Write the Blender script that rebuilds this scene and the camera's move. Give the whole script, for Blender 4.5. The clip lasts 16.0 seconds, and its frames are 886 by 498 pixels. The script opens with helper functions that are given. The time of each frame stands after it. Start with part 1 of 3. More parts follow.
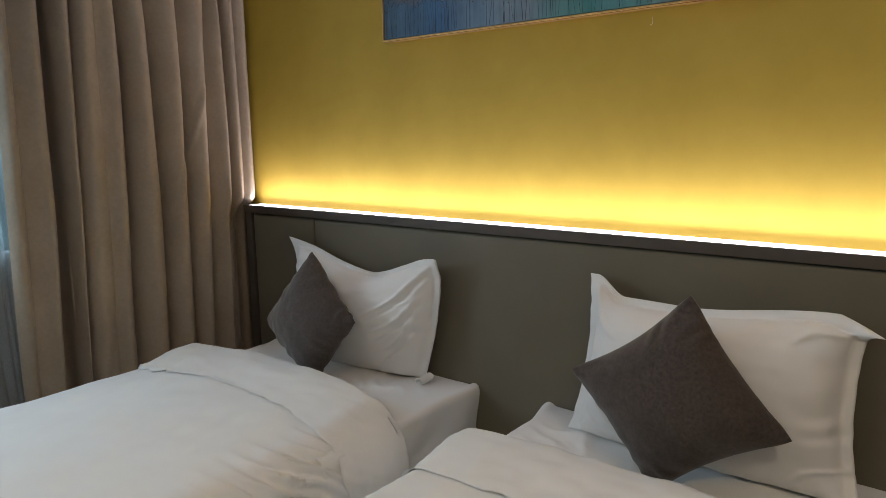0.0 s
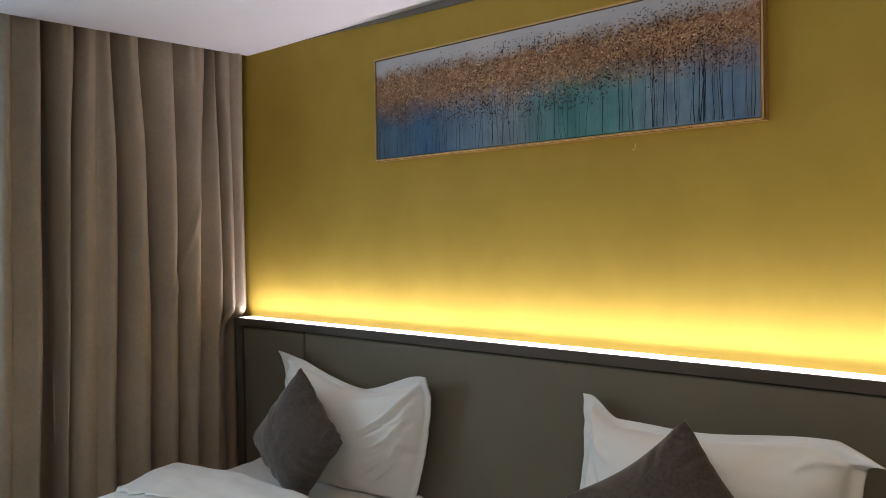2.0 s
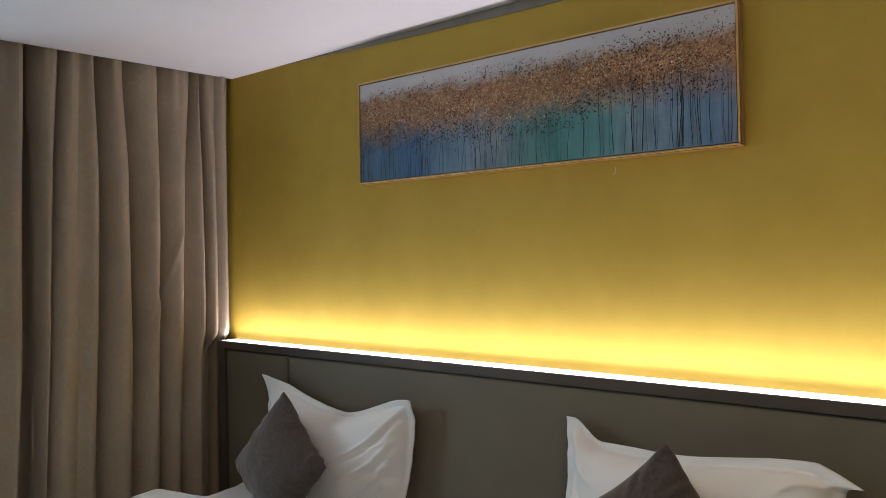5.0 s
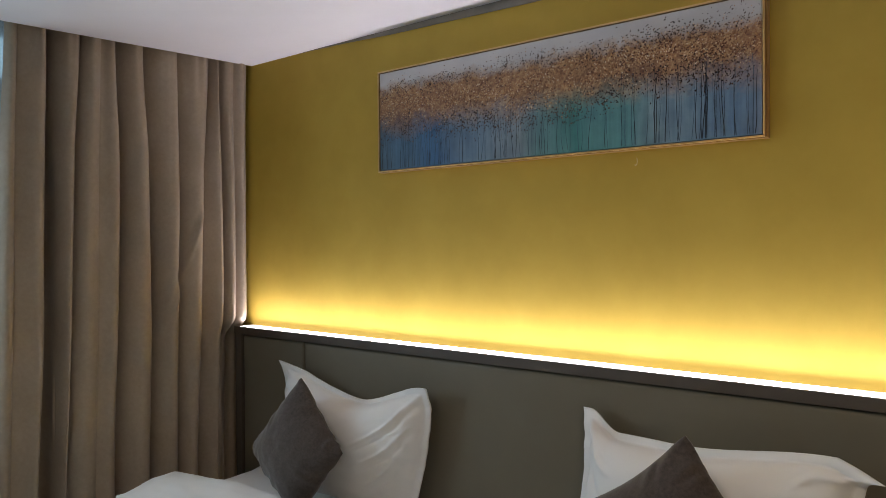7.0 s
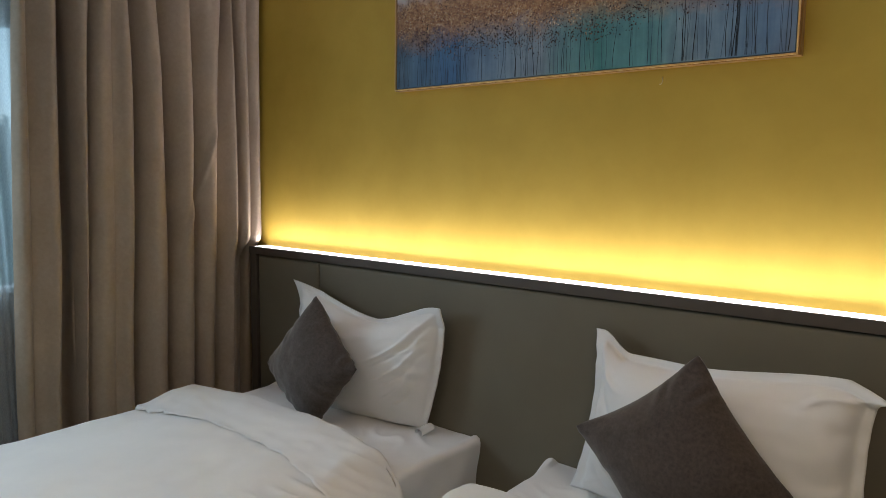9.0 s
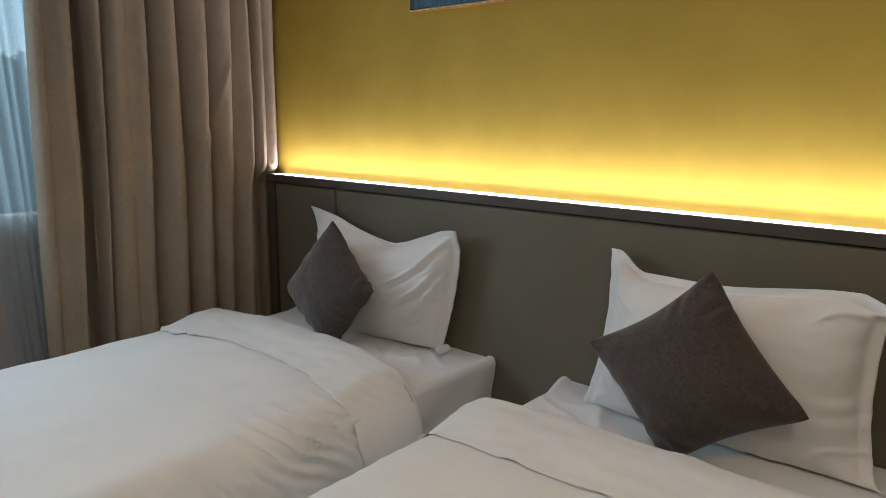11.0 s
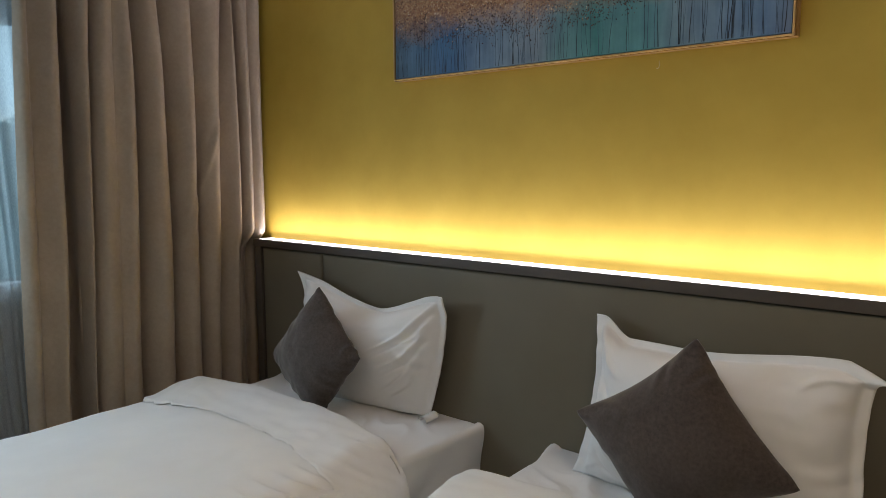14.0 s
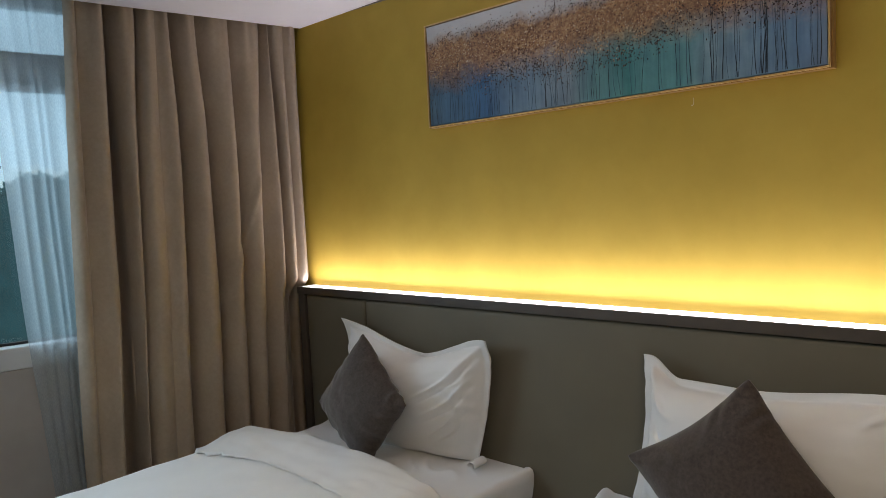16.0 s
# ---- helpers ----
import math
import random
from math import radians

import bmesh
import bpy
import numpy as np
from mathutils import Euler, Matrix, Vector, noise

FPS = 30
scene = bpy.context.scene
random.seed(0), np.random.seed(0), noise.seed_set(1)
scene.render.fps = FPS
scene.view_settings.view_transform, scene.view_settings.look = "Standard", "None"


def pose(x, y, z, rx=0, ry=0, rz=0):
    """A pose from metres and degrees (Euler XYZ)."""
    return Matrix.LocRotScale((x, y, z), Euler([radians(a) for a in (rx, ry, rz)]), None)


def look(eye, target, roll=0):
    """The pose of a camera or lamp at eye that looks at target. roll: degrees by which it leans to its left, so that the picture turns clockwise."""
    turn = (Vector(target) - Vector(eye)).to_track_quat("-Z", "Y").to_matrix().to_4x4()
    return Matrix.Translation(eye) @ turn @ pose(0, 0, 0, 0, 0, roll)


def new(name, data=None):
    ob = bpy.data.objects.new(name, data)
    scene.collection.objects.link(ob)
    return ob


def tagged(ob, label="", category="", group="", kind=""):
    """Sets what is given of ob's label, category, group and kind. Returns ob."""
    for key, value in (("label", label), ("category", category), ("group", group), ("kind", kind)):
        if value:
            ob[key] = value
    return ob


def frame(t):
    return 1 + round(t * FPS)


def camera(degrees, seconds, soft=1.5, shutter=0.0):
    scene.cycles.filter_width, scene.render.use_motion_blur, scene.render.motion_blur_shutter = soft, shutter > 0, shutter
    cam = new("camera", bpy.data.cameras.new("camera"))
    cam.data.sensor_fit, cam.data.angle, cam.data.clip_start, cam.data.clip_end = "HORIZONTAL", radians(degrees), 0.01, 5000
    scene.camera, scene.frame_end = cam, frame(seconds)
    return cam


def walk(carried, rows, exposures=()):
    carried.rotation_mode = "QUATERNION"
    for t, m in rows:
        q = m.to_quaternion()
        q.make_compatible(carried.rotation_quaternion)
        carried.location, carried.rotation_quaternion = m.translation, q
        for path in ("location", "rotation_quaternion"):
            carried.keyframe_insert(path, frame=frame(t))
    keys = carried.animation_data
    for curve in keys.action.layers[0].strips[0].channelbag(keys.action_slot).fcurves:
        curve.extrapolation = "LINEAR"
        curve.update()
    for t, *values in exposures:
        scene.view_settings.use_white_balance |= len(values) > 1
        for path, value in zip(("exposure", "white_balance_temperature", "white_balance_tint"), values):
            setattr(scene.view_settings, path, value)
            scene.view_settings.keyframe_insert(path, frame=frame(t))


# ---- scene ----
cam = camera(65.0, 16.0, soft=0.9)

PATH = [
    (0, (2.295, -2.214, 1.536), (1.058, -0.677, 1.207), -1.1),
    (0.5, (2.295, -2.206, 1.561), (1.048, -0.659, 1.326), -1.0),
    (1, (2.294, -2.197, 1.576), (1.048, -0.639, 1.434), -0.9),
    (1.5, (2.297, -2.199, 1.591), (1.056, -0.632, 1.508), -1.1),
    (2, (2.305, -2.199, 1.593), (1.067, -0.628, 1.553), -1.0),
    (2.5, (2.305, -2.204, 1.602), (1.07, -0.632, 1.579), -1.1),
    (3, (2.316, -2.199, 1.599), (1.089, -0.62, 1.578), -1.2),
    (3.5, (2.318, -2.2, 1.6), (1.103, -0.611, 1.59), -1.2),
    (4, (2.319, -2.199, 1.608), (1.115, -0.602, 1.62), -1.2),
    (6.5, (2.31, -2.213, 1.61), (1.093, -0.626, 1.615), -0.8),
    (7, (2.3, -2.219, 1.607), (1.068, -0.644, 1.591), -0.4),
    (7.5, (2.29, -2.223, 1.588), (1.038, -0.664, 1.529), 0.1),
    (8, (2.285, -2.221, 1.584), (1.029, -0.668, 1.481), 0.6),
    (8.5, (2.273, -2.217, 1.57), (1.021, -0.665, 1.417), 0.8),
    (9, (2.279, -2.216, 1.558), (1.027, -0.669, 1.351), 0.7),
    (9.5, (2.279, -2.225, 1.559), (1.01, -0.7, 1.313), 0.3),
    (10, (2.282, -2.237, 1.537), (0.985, -0.742, 1.247), 0.6),
    (12.5, (2.312, -2.205, 1.487), (1.095, -0.688, 1.022), 0.6),
    (13, (2.311, -2.208, 1.513), (1.096, -0.666, 1.13), 0.1),
    (13.5, (2.314, -2.205, 1.529), (1.069, -0.668, 1.234), -0.3),
    (14, (2.312, -2.204, 1.547), (1.041, -0.677, 1.317), -0.3),
    (14.5, (2.304, -2.212, 1.561), (1.007, -0.703, 1.355), -0.7),
    (15, (2.306, -2.222, 1.594), (0.947, -0.767, 1.396), -1.9),
    (15.5, (2.312, -2.22, 1.6), (0.931, -0.782, 1.443), -2.5),
    (16, (2.317, -2.212, 1.591), (0.956, -0.752, 1.459), -2.9),
]
walk(cam, [(t, look(eye, target, roll)) for t, eye, target, roll in PATH])

# ---- light ----
world = bpy.data.worlds.new("sky")
scene.world = world
world.use_nodes = True
wn = world.node_tree.nodes
sky = wn.new("ShaderNodeTexSky")
sky.sky_type, sky.sun_disc = "NISHITA", False
sky.sun_elevation, sky.sun_rotation = radians(35), radians(120)
wn["Background"].inputs["Strength"].default_value = 0.16
world.node_tree.links.new(sky.outputs["Color"], wn["Background"].inputs["Color"])
sun_data = bpy.data.lights.new("sun", "SUN")
sun_data.energy, sun_data.angle, sun_data.color = 1.0, radians(12), (1.0, 0.96, 0.9)
sun = new("sun", sun_data)
sun.matrix_world = look((8, 6, 9), (0, 0, 0))
scene.view_settings.exposure = 0.0

LED_WATTS = 10.6
LED_COLOR = (1.0, 0.935, 1.04, 1)
WINDOW_WATTS = 40.0
FILL_LIGHTS = (((1.20, -2.60), 8.0), ((2.85, -2.00), 14.0))

# ---- helpers of this scene ----
WEST = Matrix(((-0.160, -0.987, 0, -0.675), (-0.987, 0.160, 0, 0.0), (0, 0, 1, 0), (0, 0, 0, 1)))
# local axes of the window side: u along it from the headboard wall, v outwards, z up


def west(u, v, z):
    return WEST @ Vector((u, v, z))


def thing(name, at, label="", category="", group="", kind=""):
    ob = new(name)
    ob.empty_display_size = 0.1
    ob.location = at
    return tagged(ob, label, category, group, kind)


def mesh_of(name, verts, faces, smooth=True):
    me = bpy.data.meshes.new(name)
    me.from_pydata([tuple(v) for v in verts], [], [tuple(f) for f in faces])
    me.update()
    if smooth:
        me.polygons.foreach_set("use_smooth", [True] * len(me.polygons))
    return me


def origin_of(ob):
    at = Vector((0, 0, 0))
    while ob:
        at = at + ob.location
        ob = ob.parent
    return at


def part(name, data, material, parent=None, label="", smooth=False):
    """One mesh object from a bmesh or mesh given in world coordinates."""
    if isinstance(data, bmesh.types.BMesh):
        me = bpy.data.meshes.new(name)
        data.normal_update()
        data.to_mesh(me)
        data.free()
        if smooth:
            me.polygons.foreach_set("use_smooth", [True] * len(me.polygons))
    else:
        me = data
    me.materials.append(material)
    ob = new(name, me)
    if parent:
        me.transform(Matrix.Translation(-origin_of(parent)))
        ob.parent = parent
    if label:
        ob["label"] = label
    return ob


def box(lo, hi, bevel=0.0, m=None, segments=2):
    bm = bmesh.new()
    bmesh.ops.create_cube(bm, size=1)
    for v in bm.verts:
        v.co = Vector([lo[i] + (hi[i] - lo[i]) * (v.co[i] + 0.5) for i in range(3)])
    if bevel:
        bmesh.ops.bevel(bm, geom=bm.edges[:], offset=bevel, segments=segments, affect="EDGES", profile=0.6)
    if m:
        bmesh.ops.transform(bm, matrix=m, verts=bm.verts[:])
        bmesh.ops.recalc_face_normals(bm, faces=bm.faces[:])
    return bm


def prism(points, z0, z1):
    bm = bmesh.new()
    low = [bm.verts.new((x, y, z0)) for x, y in points]
    top = [bm.verts.new((x, y, z1)) for x, y in points]
    bm.faces.new(low[::-1])
    bm.faces.new(top)
    n = len(points)
    for i in range(n):
        bm.faces.new((low[i], low[(i + 1) % n], top[(i + 1) % n], top[i]))
    bmesh.ops.recalc_face_normals(bm, faces=bm.faces[:])
    return bm


def grid_faces(rows, cols, wrap=False):
    faces = []
    for i in range(rows - 1):
        for j in range(cols - (0 if wrap else 1)):
            k = (j + 1) % cols
            faces.append((i * cols + j, i * cols + k, (i + 1) * cols + k, (i + 1) * cols + j))
    return faces


def step(a, b, x):
    f = min(1.0, max(0.0, (x - a) / (b - a)))
    return f * f * (3 - 2 * f)


def bump3(x, y, z=0.0):
    return noise.noise(Vector((x, y, z)))


# ---- materials ----
def material(name, build):
    mat = bpy.data.materials.new(name)
    mat.use_nodes = True
    build(mat.node_tree, mat.node_tree.nodes["Principled BSDF"])
    return mat


def node(tree, kind, **values):
    made = tree.nodes.new(kind)
    for key, value in values.items():
        made.inputs[key.replace("_", " ")].default_value = value
    return made


def coords(tree, scale=(1, 1, 1)):
    tex = tree.nodes.new("ShaderNodeTexCoord")
    mapping = node(tree, "ShaderNodeMapping", Scale=scale)
    tree.links.new(tex.outputs["Object"], mapping.inputs["Vector"])
    return mapping.outputs["Vector"]


def ramp(tree, source, stops):
    r = tree.nodes.new("ShaderNodeValToRGB")
    el = r.color_ramp.elements
    while len(el) < len(stops):
        el.new(0.5)
    for e, (pos, col) in zip(el, stops):
        e.position, e.color = pos, (*col, 1)
    tree.links.new(source, r.inputs["Fac"])
    return r.outputs["Color"]


def noisy(tree, scale, detail=4, rough=0.55, stretch=(1, 1, 1)):
    n = node(tree, "ShaderNodeTexNoise", Scale=scale, Detail=detail, Roughness=rough)
    tree.links.new(coords(tree, stretch), n.inputs["Vector"])
    return n.outputs["Fac"]


def bumped(tree, bsdf, source, strength, distance):
    b = node(tree, "ShaderNodeBump", Strength=strength, Distance=distance)
    tree.links.new(source, b.inputs["Height"])
    if bsdf.inputs["Normal"].is_linked:
        tree.links.new(bsdf.inputs["Normal"].links[0].from_socket, b.inputs["Normal"])
    tree.links.new(b.outputs["Normal"], bsdf.inputs["Normal"])


def surface(name, dark, light, scale, rough=0.8, grain=400.0, grain_depth=0.0004, grain_strength=0.4, stretch=(1, 1, 1), sheen=0.0, metal=0.0, spec=0.5, broad=(0.35, 0.65)):
    """A surface with broad colour variation, and a fine grain."""
    def build(tree, bsdf):
        col = ramp(tree, noisy(tree, scale, 5, 0.6), [(broad[0], dark), (broad[1], light)])
        tree.links.new(col, bsdf.inputs["Base Color"])
        bsdf.inputs["Roughness"].default_value = rough
        bsdf.inputs["Metallic"].default_value = metal
        bsdf.inputs["Specular IOR Level"].default_value = spec
        if sheen:
            bsdf.inputs["Sheen Weight"].default_value = sheen
            bsdf.inputs["Sheen Roughness"].default_value = 0.5
        bumped(tree, bsdf, noisy(tree, grain, 3, 0.7, stretch), grain_strength, grain_depth)
    return material(name, build)


def cloth(name, dark, light, scale, thread=900.0, rough=0.9, sheen=0.2, mottling=0.0, creases=0.0):
    """Woven cloth: crossed threads as relief, and optional mottled nap and soft creases."""
    def build(tree, bsdf):
        col = ramp(tree, noisy(tree, scale, 6, 0.65), [(0.3, dark), (0.7, light)])
        if mottling:
            fine = ramp(tree, noisy(tree, scale * 14, 3, 0.7), [(0.3, (1 - mottling,) * 3), (0.7, (1 + mottling,) * 3)])
            mix = tree.nodes.new("ShaderNodeMix")
            mix.data_type, mix.blend_type = "RGBA", "MULTIPLY"
            mix.inputs["Factor"].default_value = 1.0
            tree.links.new(col, mix.inputs["A"])
            tree.links.new(fine, mix.inputs["B"])
            col = mix.outputs["Result"]
        tree.links.new(col, bsdf.inputs["Base Color"])
        bsdf.inputs["Roughness"].default_value = rough
        bsdf.inputs["Specular IOR Level"].default_value = 0.25
        bsdf.inputs["Sheen Weight"].default_value = sheen
        if creases:
            bumped(tree, bsdf, noisy(tree, 9, 3, 0.5), creases, 0.01)
        bumped(tree, bsdf, noisy(tree, thread, 2, 0.5, (1, 1, 0.25)), 0.25, 0.0005)
        bumped(tree, bsdf, noisy(tree, thread, 2, 0.5, (0.25, 1, 1)), 0.25, 0.0005)
    return material(name, build)


M_WALL = surface("yellow wallpaper", (0.395, 0.268, 0.028), (0.455, 0.316, 0.040), 2.6, 0.75, 260, 0.0006, 0.35, spec=0.5)
M_UNSEEN_WALL = surface("dark brown for unseen walls", (0.20, 0.170, 0.135), (0.25, 0.215, 0.175), 1.5, 0.75, 180, 0.0005, 0.2)
M_CEIL = surface("white ceiling paint", (0.78, 0.765, 0.80), (0.83, 0.815, 0.85), 1.2, 0.85, 150, 0.0004, 0.15)
M_GAP_SHADE = surface("gap shade grey", (0.19, 0.17, 0.14), (0.25, 0.225, 0.19), 6, 0.8, 120, 0.0006, 0.3)
M_GREY = surface("grey painted plaster", (0.36, 0.34, 0.32), (0.42, 0.40, 0.38), 2, 0.8, 200, 0.0005, 0.25)
M_FLOOR = surface("brown carpet", (0.12, 0.09, 0.07), (0.17, 0.13, 0.10), 8, 0.95, 700, 0.002, 0.6)
M_LEATHER = surface("taupe leatherette", (0.148, 0.131, 0.093), (0.170, 0.152, 0.110), 1.6, 0.52, 500, 0.0007, 0.35, spec=0.35)
M_TRIM = surface("dark brown lacquered trim", (0.072, 0.058, 0.045), (0.088, 0.072, 0.056), 5, 0.5, 300, 0.0003, 0.2)
M_LINEN = cloth("white bed linen", (0.76, 0.76, 0.75), (0.81, 0.81, 0.80), 3.0, 1200, 0.85, 0.1, creases=0.12)
M_PILLOW = cloth("white pillow cotton", (0.77, 0.77, 0.76), (0.82, 0.82, 0.81), 3.0, 1200, 0.85, 0.1, creases=0.16)
M_CUSHION = cloth("dark taupe felted wool", (0.054, 0.042, 0.036), (0.072, 0.057, 0.049), 7, 500, 0.95, 0.35, mottling=0.28)
M_CURTAIN = cloth("taupe blackout curtain", (0.350, 0.284, 0.212), (0.412, 0.337, 0.254), 4, 700, 0.85, 0.15, mottling=0.06)
M_GOLD = surface("brushed gold moulding", (0.50, 0.33, 0.13), (0.62, 0.43, 0.19), 9, 0.30, 300, 0.0003, 0.3, (0.05, 1, 1), metal=0.55)
M_BRONZE = surface("dark bronze frame side", (0.20, 0.105, 0.022), (0.26, 0.14, 0.032), 9, 0.45, 300, 0.0003, 0.3, (0.05, 1, 1), metal=0.2)
M_UPVC = surface("white window plastic", (0.52, 0.55, 0.57), (0.58, 0.61, 0.63), 3, 0.4, 200, 0.0002, 0.1)
M_RUBBER = surface("black gasket rubber", (0.015, 0.015, 0.016), (0.025, 0.025, 0.026), 9, 0.6)
M_BASE = surface("dark bed base cloth", (0.05, 0.045, 0.04), (0.07, 0.06, 0.05), 6, 0.9)
M_CHROME = surface("pale metal hook", (0.55, 0.47, 0.28), (0.62, 0.54, 0.34), 20, 0.3, metal=0.6)


def build_glass(tree, bsdf):
    clear = tree.nodes.new("ShaderNodeBsdfTransparent")
    clear.inputs["Color"].default_value = (0.86, 0.95, 0.97, 1)
    gloss = node(tree, "ShaderNodeBsdfGlossy", Roughness=0.02)
    fres = node(tree, "ShaderNodeFresnel", IOR=1.5)
    mix = tree.nodes.new("ShaderNodeMixShader")
    tree.links.new(fres.outputs["Fac"], mix.inputs["Fac"])
    tree.links.new(clear.outputs["BSDF"], mix.inputs[1])
    tree.links.new(gloss.outputs["BSDF"], mix.inputs[2])
    tree.links.new(mix.outputs["Shader"], tree.nodes["Material Output"].inputs["Surface"])


M_GLASS = material("window glass", build_glass)


def build_sheer(tree, bsdf):
    clear = tree.nodes.new("ShaderNodeBsdfTransparent")
    clear.inputs["Color"].default_value = (0.95, 0.97, 1.0, 1)
    thin = node(tree, "ShaderNodeBsdfTranslucent", Color=(0.70, 0.82, 0.87, 1))
    front = node(tree, "ShaderNodeBsdfDiffuse", Color=(0.66, 0.72, 0.75, 1))
    body = tree.nodes.new("ShaderNodeMixShader")
    body.inputs["Fac"].default_value = 0.5
    tree.links.new(thin.outputs["BSDF"], body.inputs[1])
    tree.links.new(front.outputs["BSDF"], body.inputs[2])
    mix = tree.nodes.new("ShaderNodeMixShader")
    weave = ramp(tree, noisy(tree, 900, 2, 0.5, (1, 1, 0.1)), [(0.35, (0.40,) * 3), (0.65, (0.52,) * 3)])
    tree.links.new(weave, mix.inputs["Fac"])
    tree.links.new(clear.outputs["BSDF"], mix.inputs[1])
    tree.links.new(body.outputs["Shader"], mix.inputs[2])
    tree.links.new(mix.outputs["Shader"], tree.nodes["Material Output"].inputs["Surface"])


M_SHEER = material("sheer voile", build_sheer)


def glowing(name, color, strength):
    def build(tree, bsdf):
        bsdf.inputs["Base Color"].default_value = (0.8, 0.8, 0.8, 1)
        bsdf.inputs["Emission Color"].default_value = color
        bsdf.inputs["Emission Strength"].default_value = strength
    return material(name, build)


M_DIFFUSER = glowing("warm light diffuser", LED_COLOR, 3.6)

# ---- setting ----
EAST, SOUTH, TOP = 3.3, -3.9, 2.525
w_edge = [west(u, 0, 0) for u in (0, 4.0)]
w_wall = [west(u, 0.26, 0) for u in (-0.2, 4.1)]
part("floor", prism([(EAST, 0), (EAST, SOUTH), (west(4.1, 0.4, 0).x, SOUTH), (west(-0.2, 0.4, 0).x, 0)], -0.12, 0), M_FLOOR)["kind"] = "structure"
part("ceiling", prism([(EAST, 0), (EAST, SOUTH), (w_edge[1].x, SOUTH), (w_edge[0].x, 0)], TOP, TOP + 0.16), M_CEIL)["kind"] = "structure"
part("ceiling_pocket", prism([(w_edge[0].x + 0.02, 0), (w_edge[1].x + 0.02, SOUTH), (west(4.1, 0.45, 0).x, SOUTH), (west(-0.2, 0.45, 0).x, 0)], TOP + 0.16, TOP + 0.26), M_CEIL)["kind"] = "structure"
part("wall_north", box((-1.6, 0, -0.12), (EAST + 0.2, 0.2, TOP + 0.26)), M_WALL)["kind"] = "structure"
# unseen walls that close the room, coloured dark to cut bounced light
part("wall_east", box((EAST, SOUTH - 0.2, -0.12), (EAST + 0.2, -0.0005, TOP + 0.26)), M_UNSEEN_WALL)["kind"] = "structure"
part("wall_south", box((-2.2, SOUTH - 0.2, -0.12), (EAST - 0.0005, SOUTH, TOP + 0.26)), M_UNSEEN_WALL)["kind"] = "structure"

# wall on the window side, with its opening
U0, U1, Z0, Z1 = 0.45, 3.1, 0.95, 2.62
bm = bmesh.new()
for lo, hi in (((-0.25, 0.26, -0.12), (U0, 0.46, TOP + 0.26)), ((U1, 0.26, -0.12), (4.2, 0.46, TOP + 0.26)),
               ((U0, 0.26, -0.12), (U1, 0.46, Z0)), ((U0, 0.26, Z1), (U1, 0.46, TOP + 0.26))):
    piece = box(lo, hi, 0, WEST)
    tmp = bpy.data.meshes.new("tmp")
    piece.to_mesh(tmp)
    piece.free()
    bm.from_mesh(tmp)
    bpy.data.meshes.remove(tmp)
part("wall_west", bm, M_GREY)["kind"] = "structure"

# strip between wallpaper and ceiling, widening along the wall, coloured as gap shade
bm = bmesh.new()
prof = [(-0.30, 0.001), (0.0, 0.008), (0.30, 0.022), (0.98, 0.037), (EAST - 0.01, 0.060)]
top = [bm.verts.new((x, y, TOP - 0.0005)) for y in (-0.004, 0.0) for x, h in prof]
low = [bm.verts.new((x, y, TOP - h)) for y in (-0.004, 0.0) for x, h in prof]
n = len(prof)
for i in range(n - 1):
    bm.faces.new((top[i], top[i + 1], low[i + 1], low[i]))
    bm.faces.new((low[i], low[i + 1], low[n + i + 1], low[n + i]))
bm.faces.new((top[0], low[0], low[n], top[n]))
tagged(part("trim", bm, M_GAP_SHADE), kind="structure")

# window
win = thing("window_1", west(1.7, 0.36, Z0), kind="structure")
V0, V1 = 0.33, 0.40
TR0, TR1 = 2.19, 2.36
part("window_frame", box((U0, V0, Z0 + 0.10), (U0 + 0.06, V1, Z1), 0.006, WEST), M_UPVC, win)
part("window_frame", box((U1 - 0.06, V0, Z0 + 0.10), (U1, V1, Z1), 0.006, WEST), M_UPVC, win)
part("window_frame", box((U0 + 0.06, V0, Z1 - 0.06), (U1 - 0.06, V1, Z1), 0.006, WEST), M_UPVC, win)
part("window_sill", box((U0, 0.262, Z0), (U1, V1, Z0 + 0.10), 0.008, WEST), M_UPVC, win)
part("transom", box((U0 + 0.06, V0, TR0), (U1 - 0.06, V1, TR1), 0.006, WEST), M_UPVC, win)
part("gasket", box((U0 + 0.06, V0 - 0.004, TR0 + 0.030), (U1 - 0.06, V0, TR0 + 0.042), 0, WEST), M_RUBBER, win)
part("gasket", box((U0 + 0.06, V0 - 0.004, TR1 - 0.012), (U1 - 0.06, V0, TR1 - 0.005), 0, WEST), M_RUBBER, win)
part("gasket", box((U0 + 0.06, V0 + 0.01, Z0 + 0.10), (U1 - 0.06, V0 + 0.03, Z0 + 0.112), 0, WEST), M_RUBBER, win)
for u in (1.27, 1.315):
    part("vent_slot", box((u, V0 - 0.005, TR0 + 0.05), (u + 0.018, V0, TR0 + 0.10), 0, WEST), M_GREY, win)
    part("screw_cap", box((u, V0 - 0.006, TR0 + 0.046), (u + 0.018, V0 - 0.001, TR0 + 0.054), 0, WEST), M_RUBBER, win)
for lo, hi in ((Z0 + 0.10, TR0), (TR1, Z1 - 0.06)):
    pane = part("pane", box((U0 + 0.06, 0.362, lo), (U1 - 0.06, 0.368, hi), 0, WEST), M_GLASS, win)
    pane.visible_shadow = False

